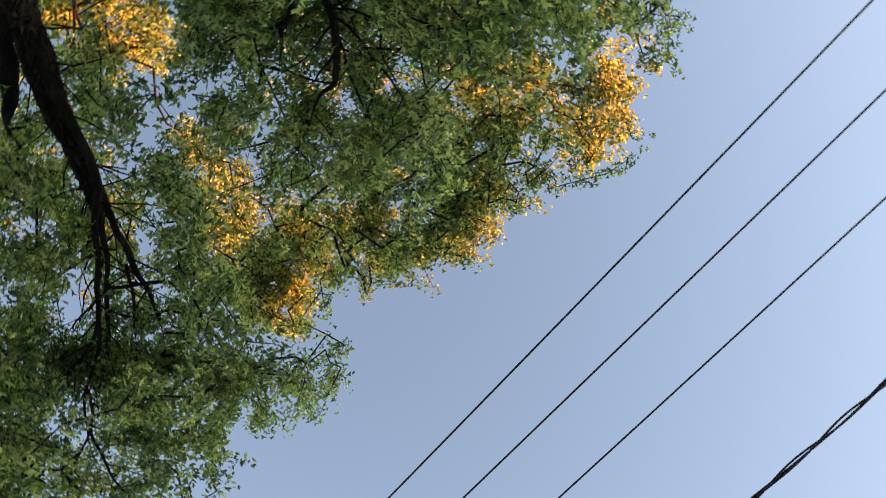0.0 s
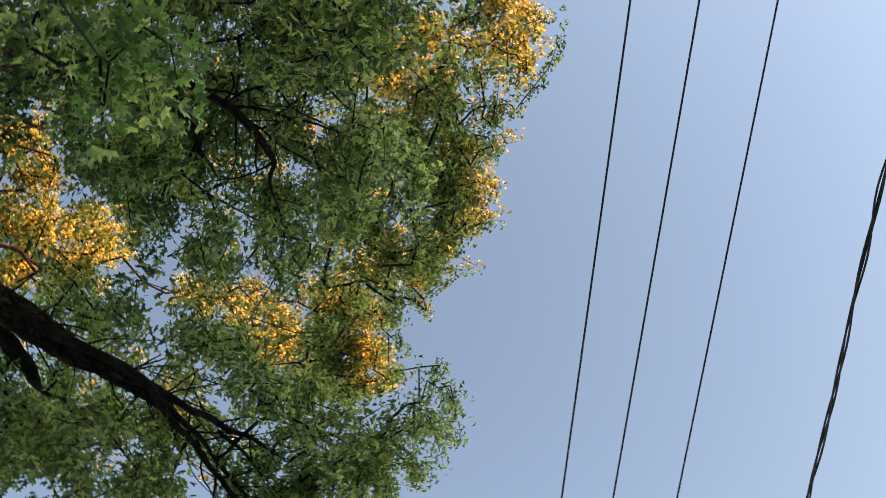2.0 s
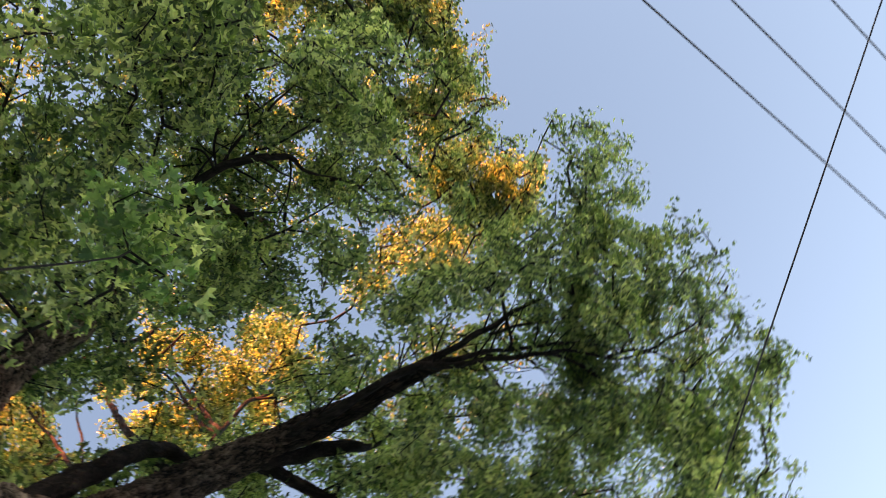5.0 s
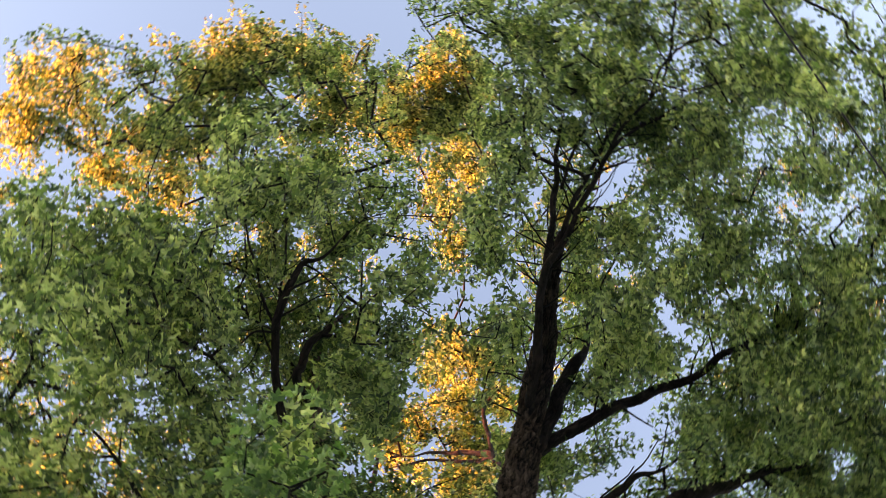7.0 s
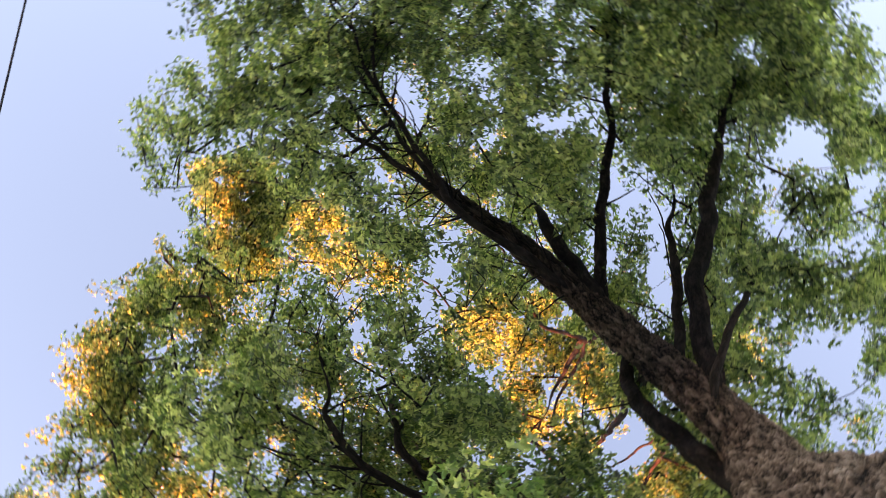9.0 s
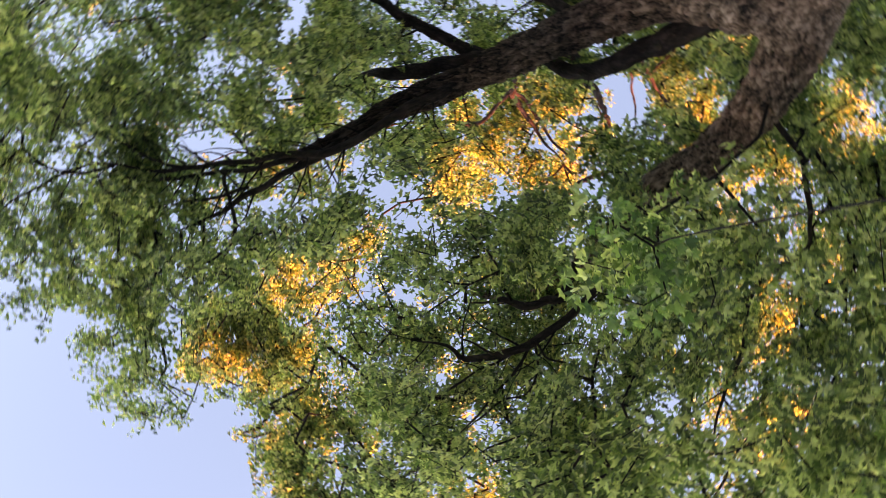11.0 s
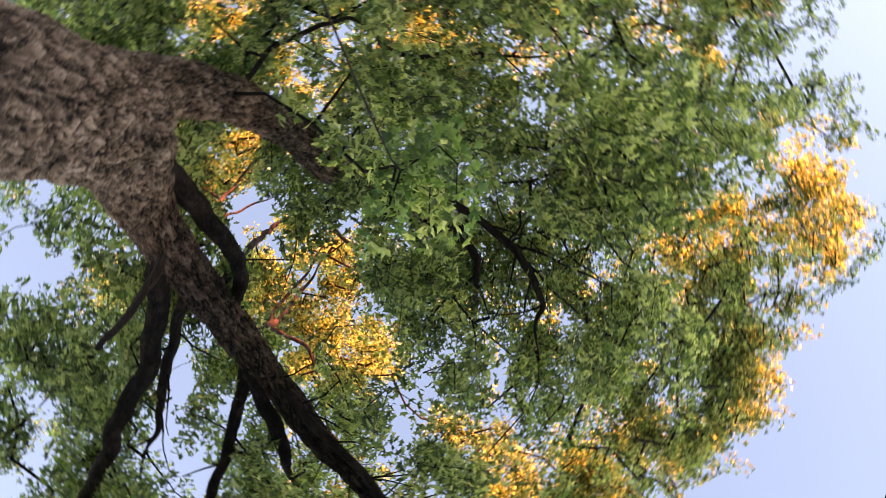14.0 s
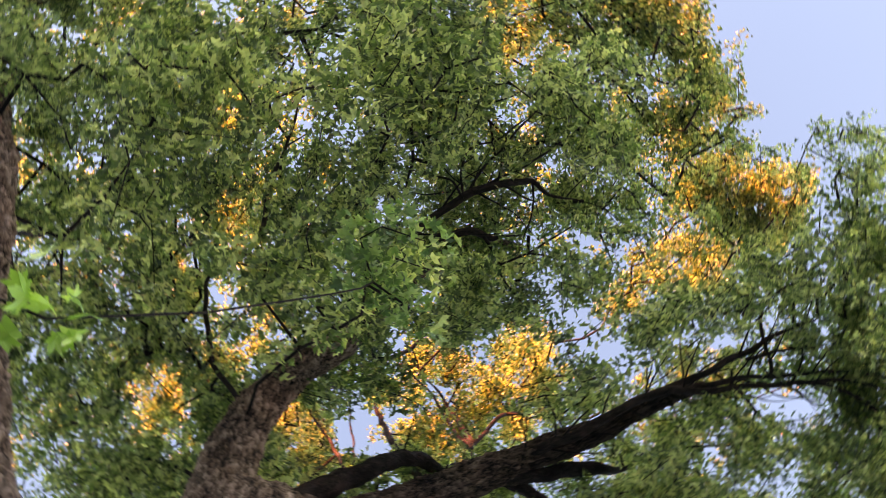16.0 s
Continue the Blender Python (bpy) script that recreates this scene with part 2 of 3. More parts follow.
# unseen wall, added to keep the low sun off the lower crown
box("shade_wall", -45, 60, -30.4, -30, -0.2, 17.6, PLASTER, "plain pale rendered wall, unseen, added to shade the lower crown", "wall")

# ================================================================ the maple tree
WOOD = {
    "trunk": [(-1.74, 0.02, -0.15, 0.56), (-1.76, 0.02, 0.25, 0.46), (-1.78, 0.02, 1.2, 0.41), (-1.8, 0.02, 3.0, 0.36), (-1.82, 0.02, 5.0, 0.335), (-1.86, 0.03, 5.9, 0.35), (-1.96, 0.16, 6.5, 0.3)],
    "main_limb": [(-1.86, 0.02, 5.9, 0.31), (-2.03, 0.27, 6.7, 0.268), (-1.96, 0.73, 7.4, 0.191), (-1.73, 1.26, 8.2, 0.169), (-1.34, 1.9, 9.0, 0.155), (-0.96, 2.31, 9.25, 0.135), (-0.63, 2.68, 9.45, 0.119), (-0.24, 2.99, 9.55, 0.088), (0.11, 3.26, 9.6, 0.068), (0.36, 3.5, 9.62, 0.045)],
    "second_limb": [(-1.84, -0.04, 5.5, 0.25), (-1.82, -0.16, 6.05, 0.215), (-1.76, -0.26, 6.6, 0.18), (-1.64, -0.32, 7.3, 0.162), (-1.5, -0.28, 8.0, 0.156), (-1.28, -0.18, 8.6, 0.157), (-1.03, -0.02, 8.87, 0.15), (-0.6, 0.12, 9.15, 0.11), (0.1, 0.4, 9.5, 0.05), (0.52, 0.73, 9.75, 0.036), (0.62, 1.1, 9.9, 0.023)],
    "back_limb": [(-1.8, -0.1, 3.6, 0.26), (-1.72, -0.9, 4.4, 0.25), (-1.5, -1.6, 5.3, 0.24), (-1.15, -2.11, 6.0, 0.233), (-1.08, -2.41, 6.5, 0.225), (-0.98, -2.71, 7.0, 0.21), (-0.89, -3.01, 7.5, 0.165), (-0.76, -3.42, 8.2, 0.11), (-0.57, -3.9, 9.0, 0.085), (-0.4, -4.2, 10.0, 0.05)],
    "curved_limb": [(-1.93, 0.12, 6.5, 0.1), (-1.87, 0.25, 7.0, 0.091), (-1.79, 0.55, 7.7, 0.083), (-1.65, 0.84, 8.3, 0.075), (-1.65, 1.17, 8.9, 0.071), (-1.72, 1.51, 9.3, 0.063), (-1.7, 1.62, 9.9, 0.04)],
    "slanting_branch": [(-1.42, 1.98, 9.0, 0.072), (-1.43, 2.47, 9.1, 0.063), (-1.5, 3.15, 9.2, 0.057), (-1.62, 3.92, 9.3, 0.046), (-1.58, 4.35, 9.35, 0.036), (-1.66, 4.95, 9.42, 0.026), (-1.58, 5.6, 9.5, 0.016)],
    "dark_branch": [(-1.9, 0.75, 7.45, 0.1), (-2.0, 1.11, 7.7, 0.094), (-2.04, 1.47, 8.0, 0.089), (-2.13, 2.0, 8.3, 0.084), (-2.34, 2.56, 8.6, 0.078), (-2.51, 3.13, 8.9, 0.078), (-2.66, 3.57, 9.05, 0.058), (-2.80, 4.1, 9.2, 0.042), (-3.02, 4.65, 9.35, 0.028), (-3.1, 5.3, 9.5, 0.016)],
    "slim_branch": [(-1.78, 1.05, 7.9, 0.055), (-1.89, 1.33, 8.1, 0.049), (-1.98, 1.76, 8.4, 0.047), (-2.07, 2.28, 8.7, 0.044), (-2.12, 2.72, 9.0, 0.033), (-2.24, 3.2, 9.2, 0.022), (-2.2, 3.7, 9.35, 0.012)],
    "short_branch": [(-1.88, 0.6, 7.3, 0.036), (-1.91, 1.02, 7.4, 0.035), (-2.21, 1.55, 7.7, 0.031), (-2.56, 2.03, 8.0, 0.024), (-2.85, 2.35, 8.3, 0.016), (-3.2, 2.9, 8.6, 0.01)],
    "thin_branch": [(-1.64, -0.32, 7.3, 0.024), (-1.5, -0.9, 8.0, 0.021), (-1.14, -1.3, 8.6, 0.020), (-0.68, -1.18, 9.0, 0.021), (-0.21, -1.37, 9.2, 0.022), (0.4, -1.5, 9.4, 0.02), (1.17, -1.75, 9.6, 0.018)],
    "upper_leader": [(-1.71, 1.24, 8.2, 0.07), (-1.85, 1.2, 9.4, 0.05), (-2.0, 1.0, 11.0, 0.035), (-2.1, 0.7, 13.0, 0.02)],
    "bent_branch": [(-0.9, 0.0, 8.86, 0.055), (-0.25, -0.03, 9.04, 0.046), (0.25, 0.05, 9.1, 0.04), (0.66, 0.26, 9.13, 0.04), (1.0, 0.54, 9.16, 0.037), (1.2, 0.77, 9.19, 0.032), (1.18, 0.96, 9.22, 0.024), (1.28, 1.23, 9.25, 0.015), (1.34, 1.5, 9.28, 0.011), (1.47, 1.69, 9.31, 0.007)],
    "broken_stub": [(-0.1, 0.3, 9.34, 0.054), (0.25, 0.28, 9.12, 0.046), (0.31, 0.38, 9.15, 0.043), (0.47, 0.53, 9.18, 0.038), (0.54, 0.74, 9.21, 0.028), (0.61, 0.83, 9.24, 0.018), (0.76, 1.07, 9.27, 0.01)],
    "forked_branch": [(0.69, 0.28, 9.1, 0.015), (0.79, 0.12, 9.13, 0.013), (0.73, -0.1, 9.16, 0.01), (0.68, -0.33, 9.19, 0.006)],
    "side_branch": [(0.7, 0.28, 9.12, 0.014), (1.07, 0.08, 9.15, 0.011), (1.38, 0.27, 9.18, 0.01), (1.85, 0.5, 9.21, 0.006)],
    "fan_branch": [(0.72, 0.3, 9.14, 0.014), (1.19, 0.33, 9.17, 0.011), (1.57, 0.4, 9.2, 0.01), (2.06, 0.6, 9.23, 0.006)],
    "level_twig": [(0.77, 0.34, 9.16, 0.013), (1.44, 0.72, 9.19, 0.01), (1.67, 0.81, 9.22, 0.01), (2.16, 1.01, 9.25, 0.006)],
    "drooping_branch": [(1.0, 0.54, 9.08, 0.014), (0.98, 0.76, 9.11, 0.011), (1.0, 0.92, 9.14, 0.01), (0.92, 1.03, 9.17, 0.006)],
    "long_branch": [(-0.3, 2.94, 9.56, 0.037), (0.0, 3.08, 9.5, 0.038), (0.29, 3.3, 9.38, 0.033), (0.61, 3.72, 9.35, 0.027), (0.96, 4.22, 9.35, 0.022), (1.22, 4.62, 9.35, 0.018), (1.38, 4.95, 9.35, 0.014), (1.44, 5.18, 9.35, 0.01), (1.65, 5.66, 9.35, 0.007)],
    "twin_branch": [(-1.2, 2.05, 9.08, 0.037), (-0.98, 2.19, 9.09, 0.052), (-0.64, 2.5, 9.25, 0.049), (-0.25, 2.78, 9.34, 0.044), (0.03, 3.0, 9.34, 0.041), (0.23, 3.26, 9.32, 0.037), (0.55, 3.75, 9.3, 0.031), (0.84, 4.18, 9.3, 0.026), (1.15, 4.7, 9.3, 0.021), (1.29, 5.05, 9.3, 0.017), (1.47, 5.38, 9.3, 0.015), (1.87, 5.84, 9.3, 0.011), (2.31, 6.32, 9.3, 0.006)],
    "rising_branch": [(1.47, 5.38, 9.3, 0.016), (1.84, 5.68, 9.3, 0.015), (2.21, 5.92, 9.3, 0.013), (2.82, 6.14, 9.3, 0.008)],
    "spread_branch": [(1.29, 5.04, 9.28, 0.017), (1.52, 5.32, 9.28, 0.016), (1.67, 5.76, 9.28, 0.015), (1.74, 6.09, 9.28, 0.014), (1.89, 6.44, 9.28, 0.011), (2.17, 6.81, 9.28, 0.007)],
    "falling_branch": [(0.84, 4.17, 9.28, 0.022), (0.95, 4.4, 9.28, 0.02), (1.02, 4.82, 9.28, 0.018), (1.01, 5.06, 9.28, 0.017), (1.13, 5.45, 9.28, 0.015), (1.07, 5.76, 9.28, 0.012), (1.08, 6.15, 9.28, 0.008)],
    "upright_branch": [(0.77, 3.88, 9.3, 0.022), (0.8, 3.88, 9.3, 0.021), (1.2, 3.52, 9.3, 0.018), (1.42, 3.44, 9.3, 0.014), (1.71, 3.45, 9.3, 0.008)],
    "pale_branch": [(-0.3, 2.95, 9.56, 0.044), (0.1, 3.13, 9.5, 0.041), (0.36, 3.28, 9.45, 0.04), (0.67, 3.5, 9.45, 0.037), (0.87, 3.63, 9.45, 0.031), (1.33, 3.92, 9.45, 0.019), (1.61, 4.19, 9.45, 0.01), (1.81, 4.41, 9.45, 0.006)],
    "level_branch": [(0.78, 3.61, 9.35, 0.019), (0.97, 3.8, 9.35, 0.016), (1.23, 4.12, 9.35, 0.013), (1.49, 4.47, 9.35, 0.008)],
    "hook_branch": [(0.76, 4.03, 9.25, 0.012), (0.77, 4.13, 9.25, 0.012), (0.73, 4.37, 9.25, 0.01), (0.75, 4.46, 9.25, 0.008), (0.88, 4.51, 9.25, 0.005)],
    "knee_branch": [(0.52, 3.73, 9.62, 0.025), (0.39, 4.28, 9.7, 0.02), (0.39, 4.94, 9.75, 0.017), (0.38, 5.66, 9.8, 0.011)],
    "lit_branch": [(-1.5, -2.9, 10.5, 0.048), (-2.3, -4.16, 11.6, 0.043), (-2.0, -4.01, 11.9, 0.036), (-1.54, -4.14, 12.3, 0.023)],
    "upper_spray": [(-1.68, 2.0, 11.0, 0.025), (-1.72, 1.86, 11.6, 0.023), (-1.6, 1.58, 12.0, 0.02), (-1.49, 1.16, 12.4, 0.016), (-1.46, 0.85, 12.8, 0.01)],
    "pale_twig": [(-2.6, 0.88, 11.2, 0.016), (-2.54, 0.82, 11.6, 0.014), (-2.38, 0.65, 12.2, 0.014), (-2.13, 0.45, 12.6, 0.009)],
    "inner_bough": [(-2.1, 0.9, 9.2, 0.031), (-2.6, 0.9, 10.7, 0.027), (-2.69, 0.72, 11.5, 0.025), (-2.65, 0.42, 12.0, 0.021), (-2.62, 0.1, 12.5, 0.014)],
    "outer_bough": [(-1.72, 1.92, 10.8, 0.031), (-1.48, 2.13, 11.4, 0.029), (-1.19, 2.4, 11.9, 0.024), (-0.8, 3.04, 12.5, 0.016)],
    "sunny_bough": [(-1.78, 1.4, 9.0, 0.05), (-1.75, 1.9, 10.4, 0.047), (-1.65, 1.95, 11.4, 0.039), (-1.55, 1.72, 11.9, 0.03), (-1.44, 1.37, 12.3, 0.023), (-1.33, 0.98, 12.7, 0.016)],
    "sunlit_bough": [(-1.9, 0.0, 10.0, 0.045), (-1.54, 0.4, 11.4, 0.036), (-1.33, 0.67, 11.8, 0.031), (-1.0, 0.87, 12.1, 0.026), (-0.72, 0.93, 12.3, 0.019), (-0.43, 1.07, 12.5, 0.01)],
    "parallel_branch": [(-1.46, 1.88, 8.9, 0.06), (-1.3, 2.19, 9.1, 0.078), (-1.15, 2.5, 9.3, 0.075), (-0.98, 2.83, 9.5, 0.066), (-0.88, 3.21, 9.7, 0.043), (-0.6, 3.4, 9.9, 0.03)],
}
# upper boughs whose bark colour counters the sun
SUNLIT_WOOD = ("sunlit_bough", "sunny_bough", "outer_bough", "inner_bough", "pale_twig", "upper_spray", "lit_branch")
# open sky between the boughs
SKY_NEAR = [(-2.21, 2.4, 0.3), (-2.09, 2.03, 0.18), (-1.68, 2.63, 0.24), (0.18, 2.21, 0.3), (0.24, 2.69, 0.24), (-1.88, 0.91, 0.2), (-1.51, 0.86, 0.17), (0.0, 3.25, 0.19), (-2.98, 0.17, 0.17), (-1.83, 0.6, 0.35), (-2.31, 1.18, 0.17), (-1.59, 0.05, 0.14), (-0.41, 1.3, 0.13), (-1.94, 1.27, 0.12), (-3.0, 2.35, 0.18), (-2.09, 1.29, 0.15), (-2.05, 1.76, 0.12), (1.0, 0.96, 0.09), (-0.27, 2.98, 0.18), (-2.26, 2.8, 0.24), (-0.31, -0.12, 0.1), (-0.3, -0.8, 0.12)]
SKY_FAR = [(-0.91, 4.21, 0.29), (-4.08, 1.58, 0.4), (-3.65, 1.56, 0.23), (-1.59, 4.1, 0.19), (0.57, 4.18, 0.24), (-0.23, 4.52, 0.2), (-2.0, 3.73, 0.17), (-1.39, 4.37, 0.22), (-2.33, 3.26, 0.24), (0.75, 4.7, 0.17), (-3.95, 4.14, 0.43), (-4.64, 3.74, 0.29), (-2.58, 4.7, 0.14), (-1.14, 3.78, 0.14), (-3.41, 5.38, 0.2), (-1.03, 6.84, 0.21), (-3.49, 2.43, 0.14), (-4.04, 1.04, 0.27), (-3.49, 3.69, 0.27), (-3.07, 6.52, 0.23), (2.75, 2.38, 0.16), (2.68, 1.52, 0.08), (2.0, 1.97, 0.12)]
# clearings in the shaded crown, through which the sunlit top shows
CLEAR_LIMBS = [(-0.45, 1.9, 0.45), (-1.25, 1.3, 0.58), (-1.75, 0.78, 0.42), (-2.32, 0.28, 0.52), (-2.75, 0.0, 0.3), (-0.75, 2.1, 0.28), (-0.9, 0.95, 0.3), (-3.08, 1.79, 0.24), (-2.0, -0.83, 0.32), (-1.45, -0.67, 0.27), (-0.69, -1.36, 0.2), (-0.45, -1.64, 0.26), (-0.9, -1.12, 0.18), (-1.2, -0.94, 0.17), (-2.63, -1.47, 0.3), (-1.43, -1.83, 0.18), (-1.0, -2.8, 0.22), (0.15, -2.2, 0.22), (-1.32, -3.66, 0.2), (0.5, -2.2, 0.2)]
CLEAR_OUTER = [(2.42, 2.95, 0.58), (2.45, 2.5, 0.42), (2.88, 3.1, 0.3), (1.05, 2.45, 0.36), (1.8, 2.95, 0.26), (1.46, 2.78, 0.35), (0.76, 2.25, 0.18), (3.05, 1.9, 0.5), (2.6, 1.6, 0.4), (3.25, 1.45, 0.4), (3.6, 1.2, 0.36), (3.3, 0.82, 0.3), (2.7, 0.1, 0.32), (2.38, 0.05, 0.3), (3.0, -0.34, 0.35), (3.8, -0.5, 0.5), (1.92, -2.39, 0.5), (2.38, -2.72, 0.36), (2.22, -2.06, 0.3), (0.56, -3.65, 0.25), (2.25, -3.7, 0.34), (1.67, -3.7, 0.25)]
CROWN_LEVEL = 9.7
OUTLINE_A = [(3.5, -2.2), (3.8, -1.9), (4.5, -1.5), (4.5, -0.6), (4.2, 0.05), (3.7, 0.1), (4.05, 0.4), (3.85, 0.85), (4.0, 1.25), (3.6, 1.9), (3.4, 2.3), (2.75, 2.42), (3.3, 2.6), (2.75, 2.72), (3.1, 3.25), (3.72, 3.72), (3.65, 4.2), (3.28, 4.45), (3.45, 5.1), (3.35, 5.8)]
OUTLINE_B = [(2.95, 6.4), (2.7, 7.0), (2.85, 7.8), (2.4, 8.0), (1.7, 7.95), (1.4, 8.9), (-0.5, 9.8), (-2.5, 9.0), (-4.2, 7.5), (-5.3, 5.5), (-5.6, 3.0), (-5.2, 0.0), (-5.0, -3.0), (-3.5, -5.4), (-1.0, -6.4), (1.2, -5.4), (1.9, -4.1), (2.0, -3.1), (2.7, -3.2), (3.3, -2.7)]
SPARSE = [(3.8, -0.9, 0.8, 0.32), (2.5, -2.6, 0.9, 0.40), (-4.2, 1.2, 1.0, 0.6), (-4.2, 3.5, 1.2, 0.7)]
LOW_CLUMPS = [(-0.14, 0.02, 5.9, 0.36, 10), (-0.35, -0.1, 6.6, 0.35, 8), (1.30, -0.45, 7.0, 0.45, 14), (0.90, -0.80, 6.8, 0.45, 14), (-0.60, -0.80, 7.0, 0.50, 14), (-0.70, -1.70, 6.8, 0.55, 22), (0.20, -1.90, 6.8, 0.60, 26), (-0.62, -0.80, 3.56, 0.09, 3)]

rng = np.random.default_rng(7)
outline = np.array(OUTLINE_A + OUTLINE_B)
gaps = np.array(SKY_NEAR + SKY_FAR)
thin = np.array(CLEAR_LIMBS + CLEAR_OUTER)


def inside(p, poly):
    a, b = poly, np.roll(poly, -1, axis=0)
    x, y = p[:, :1], p[:, 1:]
    cross = ((a[:, 1] > y) != (b[:, 1] > y)) & (x < (b[:, 0] - a[:, 0]) * (y - a[:, 1]) / (b[:, 1] - a[:, 1] + 1e-12) + a[:, 0])
    return cross.sum(1) % 2 == 1


def to_edge(p, poly):
    a, b = poly, np.roll(poly, -1, axis=0)
    d = b - a
    t = np.clip(((p[:, None] - a) * d).sum(-1) / (d * d).sum(-1), 0, 1)
    return np.linalg.norm(p[:, None] - a - t[..., None] * d, axis=-1).min(1)


def within(p, discs, grow=1.0):
    return (np.linalg.norm(p[:, None] - discs[:, :2], axis=-1) < discs[:, 2] * grow).any(1)


def spread(p, z):
    """The crown opens out with height: plan positions at the crown's mean level carried to height z."""
    k = ((z - 1.6) / (CROWN_LEVEL - 1.6))[:, None]
    hub = np.array([0.0, 0.0])
    return np.column_stack([hub + (p - hub) * k, z])


# heavy boughs: plan centre, radius, extra sprays
HEAVY = [(-2.9, 5.0, 1.3, 50), (2.2, 1.3, 0.7, 8)]


def shoots(sprays, layer):
    """Leafy shoots in flat, drooping sprays; layer: low and mid hang in shade, top reaches into the sun."""
    c = rng.uniform((-5.7, -6.5), (4.6, 9.9), (sprays, 2))
    if layer == "low":
        more = [np.column_stack([x + r * np.sqrt(u) * np.cos(v), y + r * np.sqrt(u) * np.sin(v)]) for x, y, r, n in HEAVY for u, v in [(rng.random(n), rng.uniform(0, 6.283, n))]]
        c = np.vstack([c] + more)
    if layer == "top":
        filled = [np.column_stack([x + 1.25 * r * u ** 0.6 * np.cos(v), y + 1.25 * r * u ** 0.6 * np.sin(v)]) for x, y, r in CLEAR_LIMBS + CLEAR_OUTER for u, v in [(rng.random(int((52 if (x, y, r) in CLEAR_LIMBS + CLEAR_OUTER[:7] else 26) * r * r) + 1), rng.uniform(0, 6.283, int((52 if (x, y, r) in CLEAR_LIMBS + CLEAR_OUTER[:7] else 26) * r * r) + 1))]]
        c = np.vstack([c] + filled)
    low_z, high_z = {"low": (7.7, 10.0), "mid": (9.6, 10.8), "top": (11.5, 12.9)}[layer]
    level = rng.uniform(low_z, high_z, len(c))
    if layer == "top":
        level += 1.4 * within(c, np.array(CLEAR_LIMBS + CLEAR_OUTER[:7]), 1.25)
    members = rng.integers(5, 12, len(c))
    which = np.repeat(np.arange(len(c)), members)
    wide = rng.uniform(0.10, 0.26, len(c))[which]
    off = rng.normal(0, 1, (len(which), 2)) * wide[:, None]
    p = c[which] + off
    z = level[which] + rng.normal(0, 0.07, len(which)) - 0.9 * (off ** 2).sum(1)
    edge = to_edge(p, outline)
    ragged = np.array([0.40 + 0.52 * abs(noise.noise((x * 1.9, y * 1.9, 3.0))) for x, y in p])
    if layer == "top":
        ragged = np.where(within(p, thin, 1.1), 0.38 * ragged, ragged)
    open_sky = (np.linalg.norm(p[:, None] - gaps[:, :2], axis=-1) - gaps[:, 2]).min(1)
    torn = np.array([noise.noise((x * 3.6, y * 3.6, 8.0)) for x, y in p])
    keep = inside(p, outline) & (open_sky > -0.03 + 0.16 * torn) & (edge > ragged)
    chance = np.clip(0.85 + 1.7 * np.array([noise.noise((x * 2.3, y * 2.3, 5.0 + 3.0 * (layer == "top"))) for x, y in c]), 0.38, 1.0)[which]
    rim = (edge < 1.05) & (p[:, 0] > 1.9) & (p[:, 1] > -1.6) & (p[:, 1] < 3.3)
    for x, y, r, k in SPARSE:
        chance[np.hypot(p[:, 0] - x, p[:, 1] - y) < r] *= k
    sway = np.array([noise.noise_vector((x * 1.7, y * 1.7, 2.0))[:2] for x, y in p])
    in_thin = within(p + 0.30 * sway, thin)
    if layer == "top":
        keep &= ~((p[:, 1] > 3.6) & (edge < 1.6)) & ~((p[:, 0] < -4.5) & (edge < 1.5))
        chance[(p[:, 1] > 4.5)] *= 0.5
        bright = in_thin | rim
        chance[bright] = np.maximum(chance[bright], np.where(rim[bright], 0.6, 0.75))
        chance[~bright] *= np.where((p[~bright, 1] < -0.8) & (p[~bright, 0] < 1.5), 0.3, 0.12)
        z = np.where(edge < 1.0, 11.4 + (z - low_z) * 0.7, z)
    elif layer == "mid":
        keep &= ~in_thin & ~rim & (edge > 0.8) & (np.hypot(p[:, 0] - 1.1, p[:, 1] - 0.5) > 0.7) & ~((p[:, 0] < -0.7) & (p[:, 1] > 0.4) & (p[:, 1] < 4.6))
        chance[(p[:, 1] < -0.8) & (p[:, 0] < 1.5)] *= 0.3
    else:
        z = np.where(edge < 0.9, 8.6 + (z - low_z) * 0.6, z)
        z -= np.clip((p[:, 1] - 4.8) * 0.35, 0, 1.1) * (p[:, 0] > 0.5)
        chance[in_thin] *= 0.07
        chance[rim] *= 0.28
        chance[(p[:, 1] < -0.8) & (p[:, 0] < 1.8)] *= 0.78
        chance[p[:, 1] > 5.2] *= 0.68
        chance[np.hypot(p[:, 0] - 1.8, p[:, 1] - 5.6) < 0.75] *= 0.5
    keep &= rng.random(len(p)) < chance
    p, z = p[keep], z[keep]
    # shoots grow on the upper side of the big wood
    for wood, level, reach in open_wood:
        d = np.linalg.norm(p[:, None] - wood, axis=-1) - reach
        j = d.argmin(1)
        z = np.where(d.min(1) < 0.0, np.maximum(z, level[j] + rng.uniform(0.25, 0.9, len(z))), z)
    if layer != "top":
        z = np.where(p[:, 1] > 4.0, np.minimum(z, rng.uniform(9.4, 9.75, len(z))), z)
    return spread(p, z)


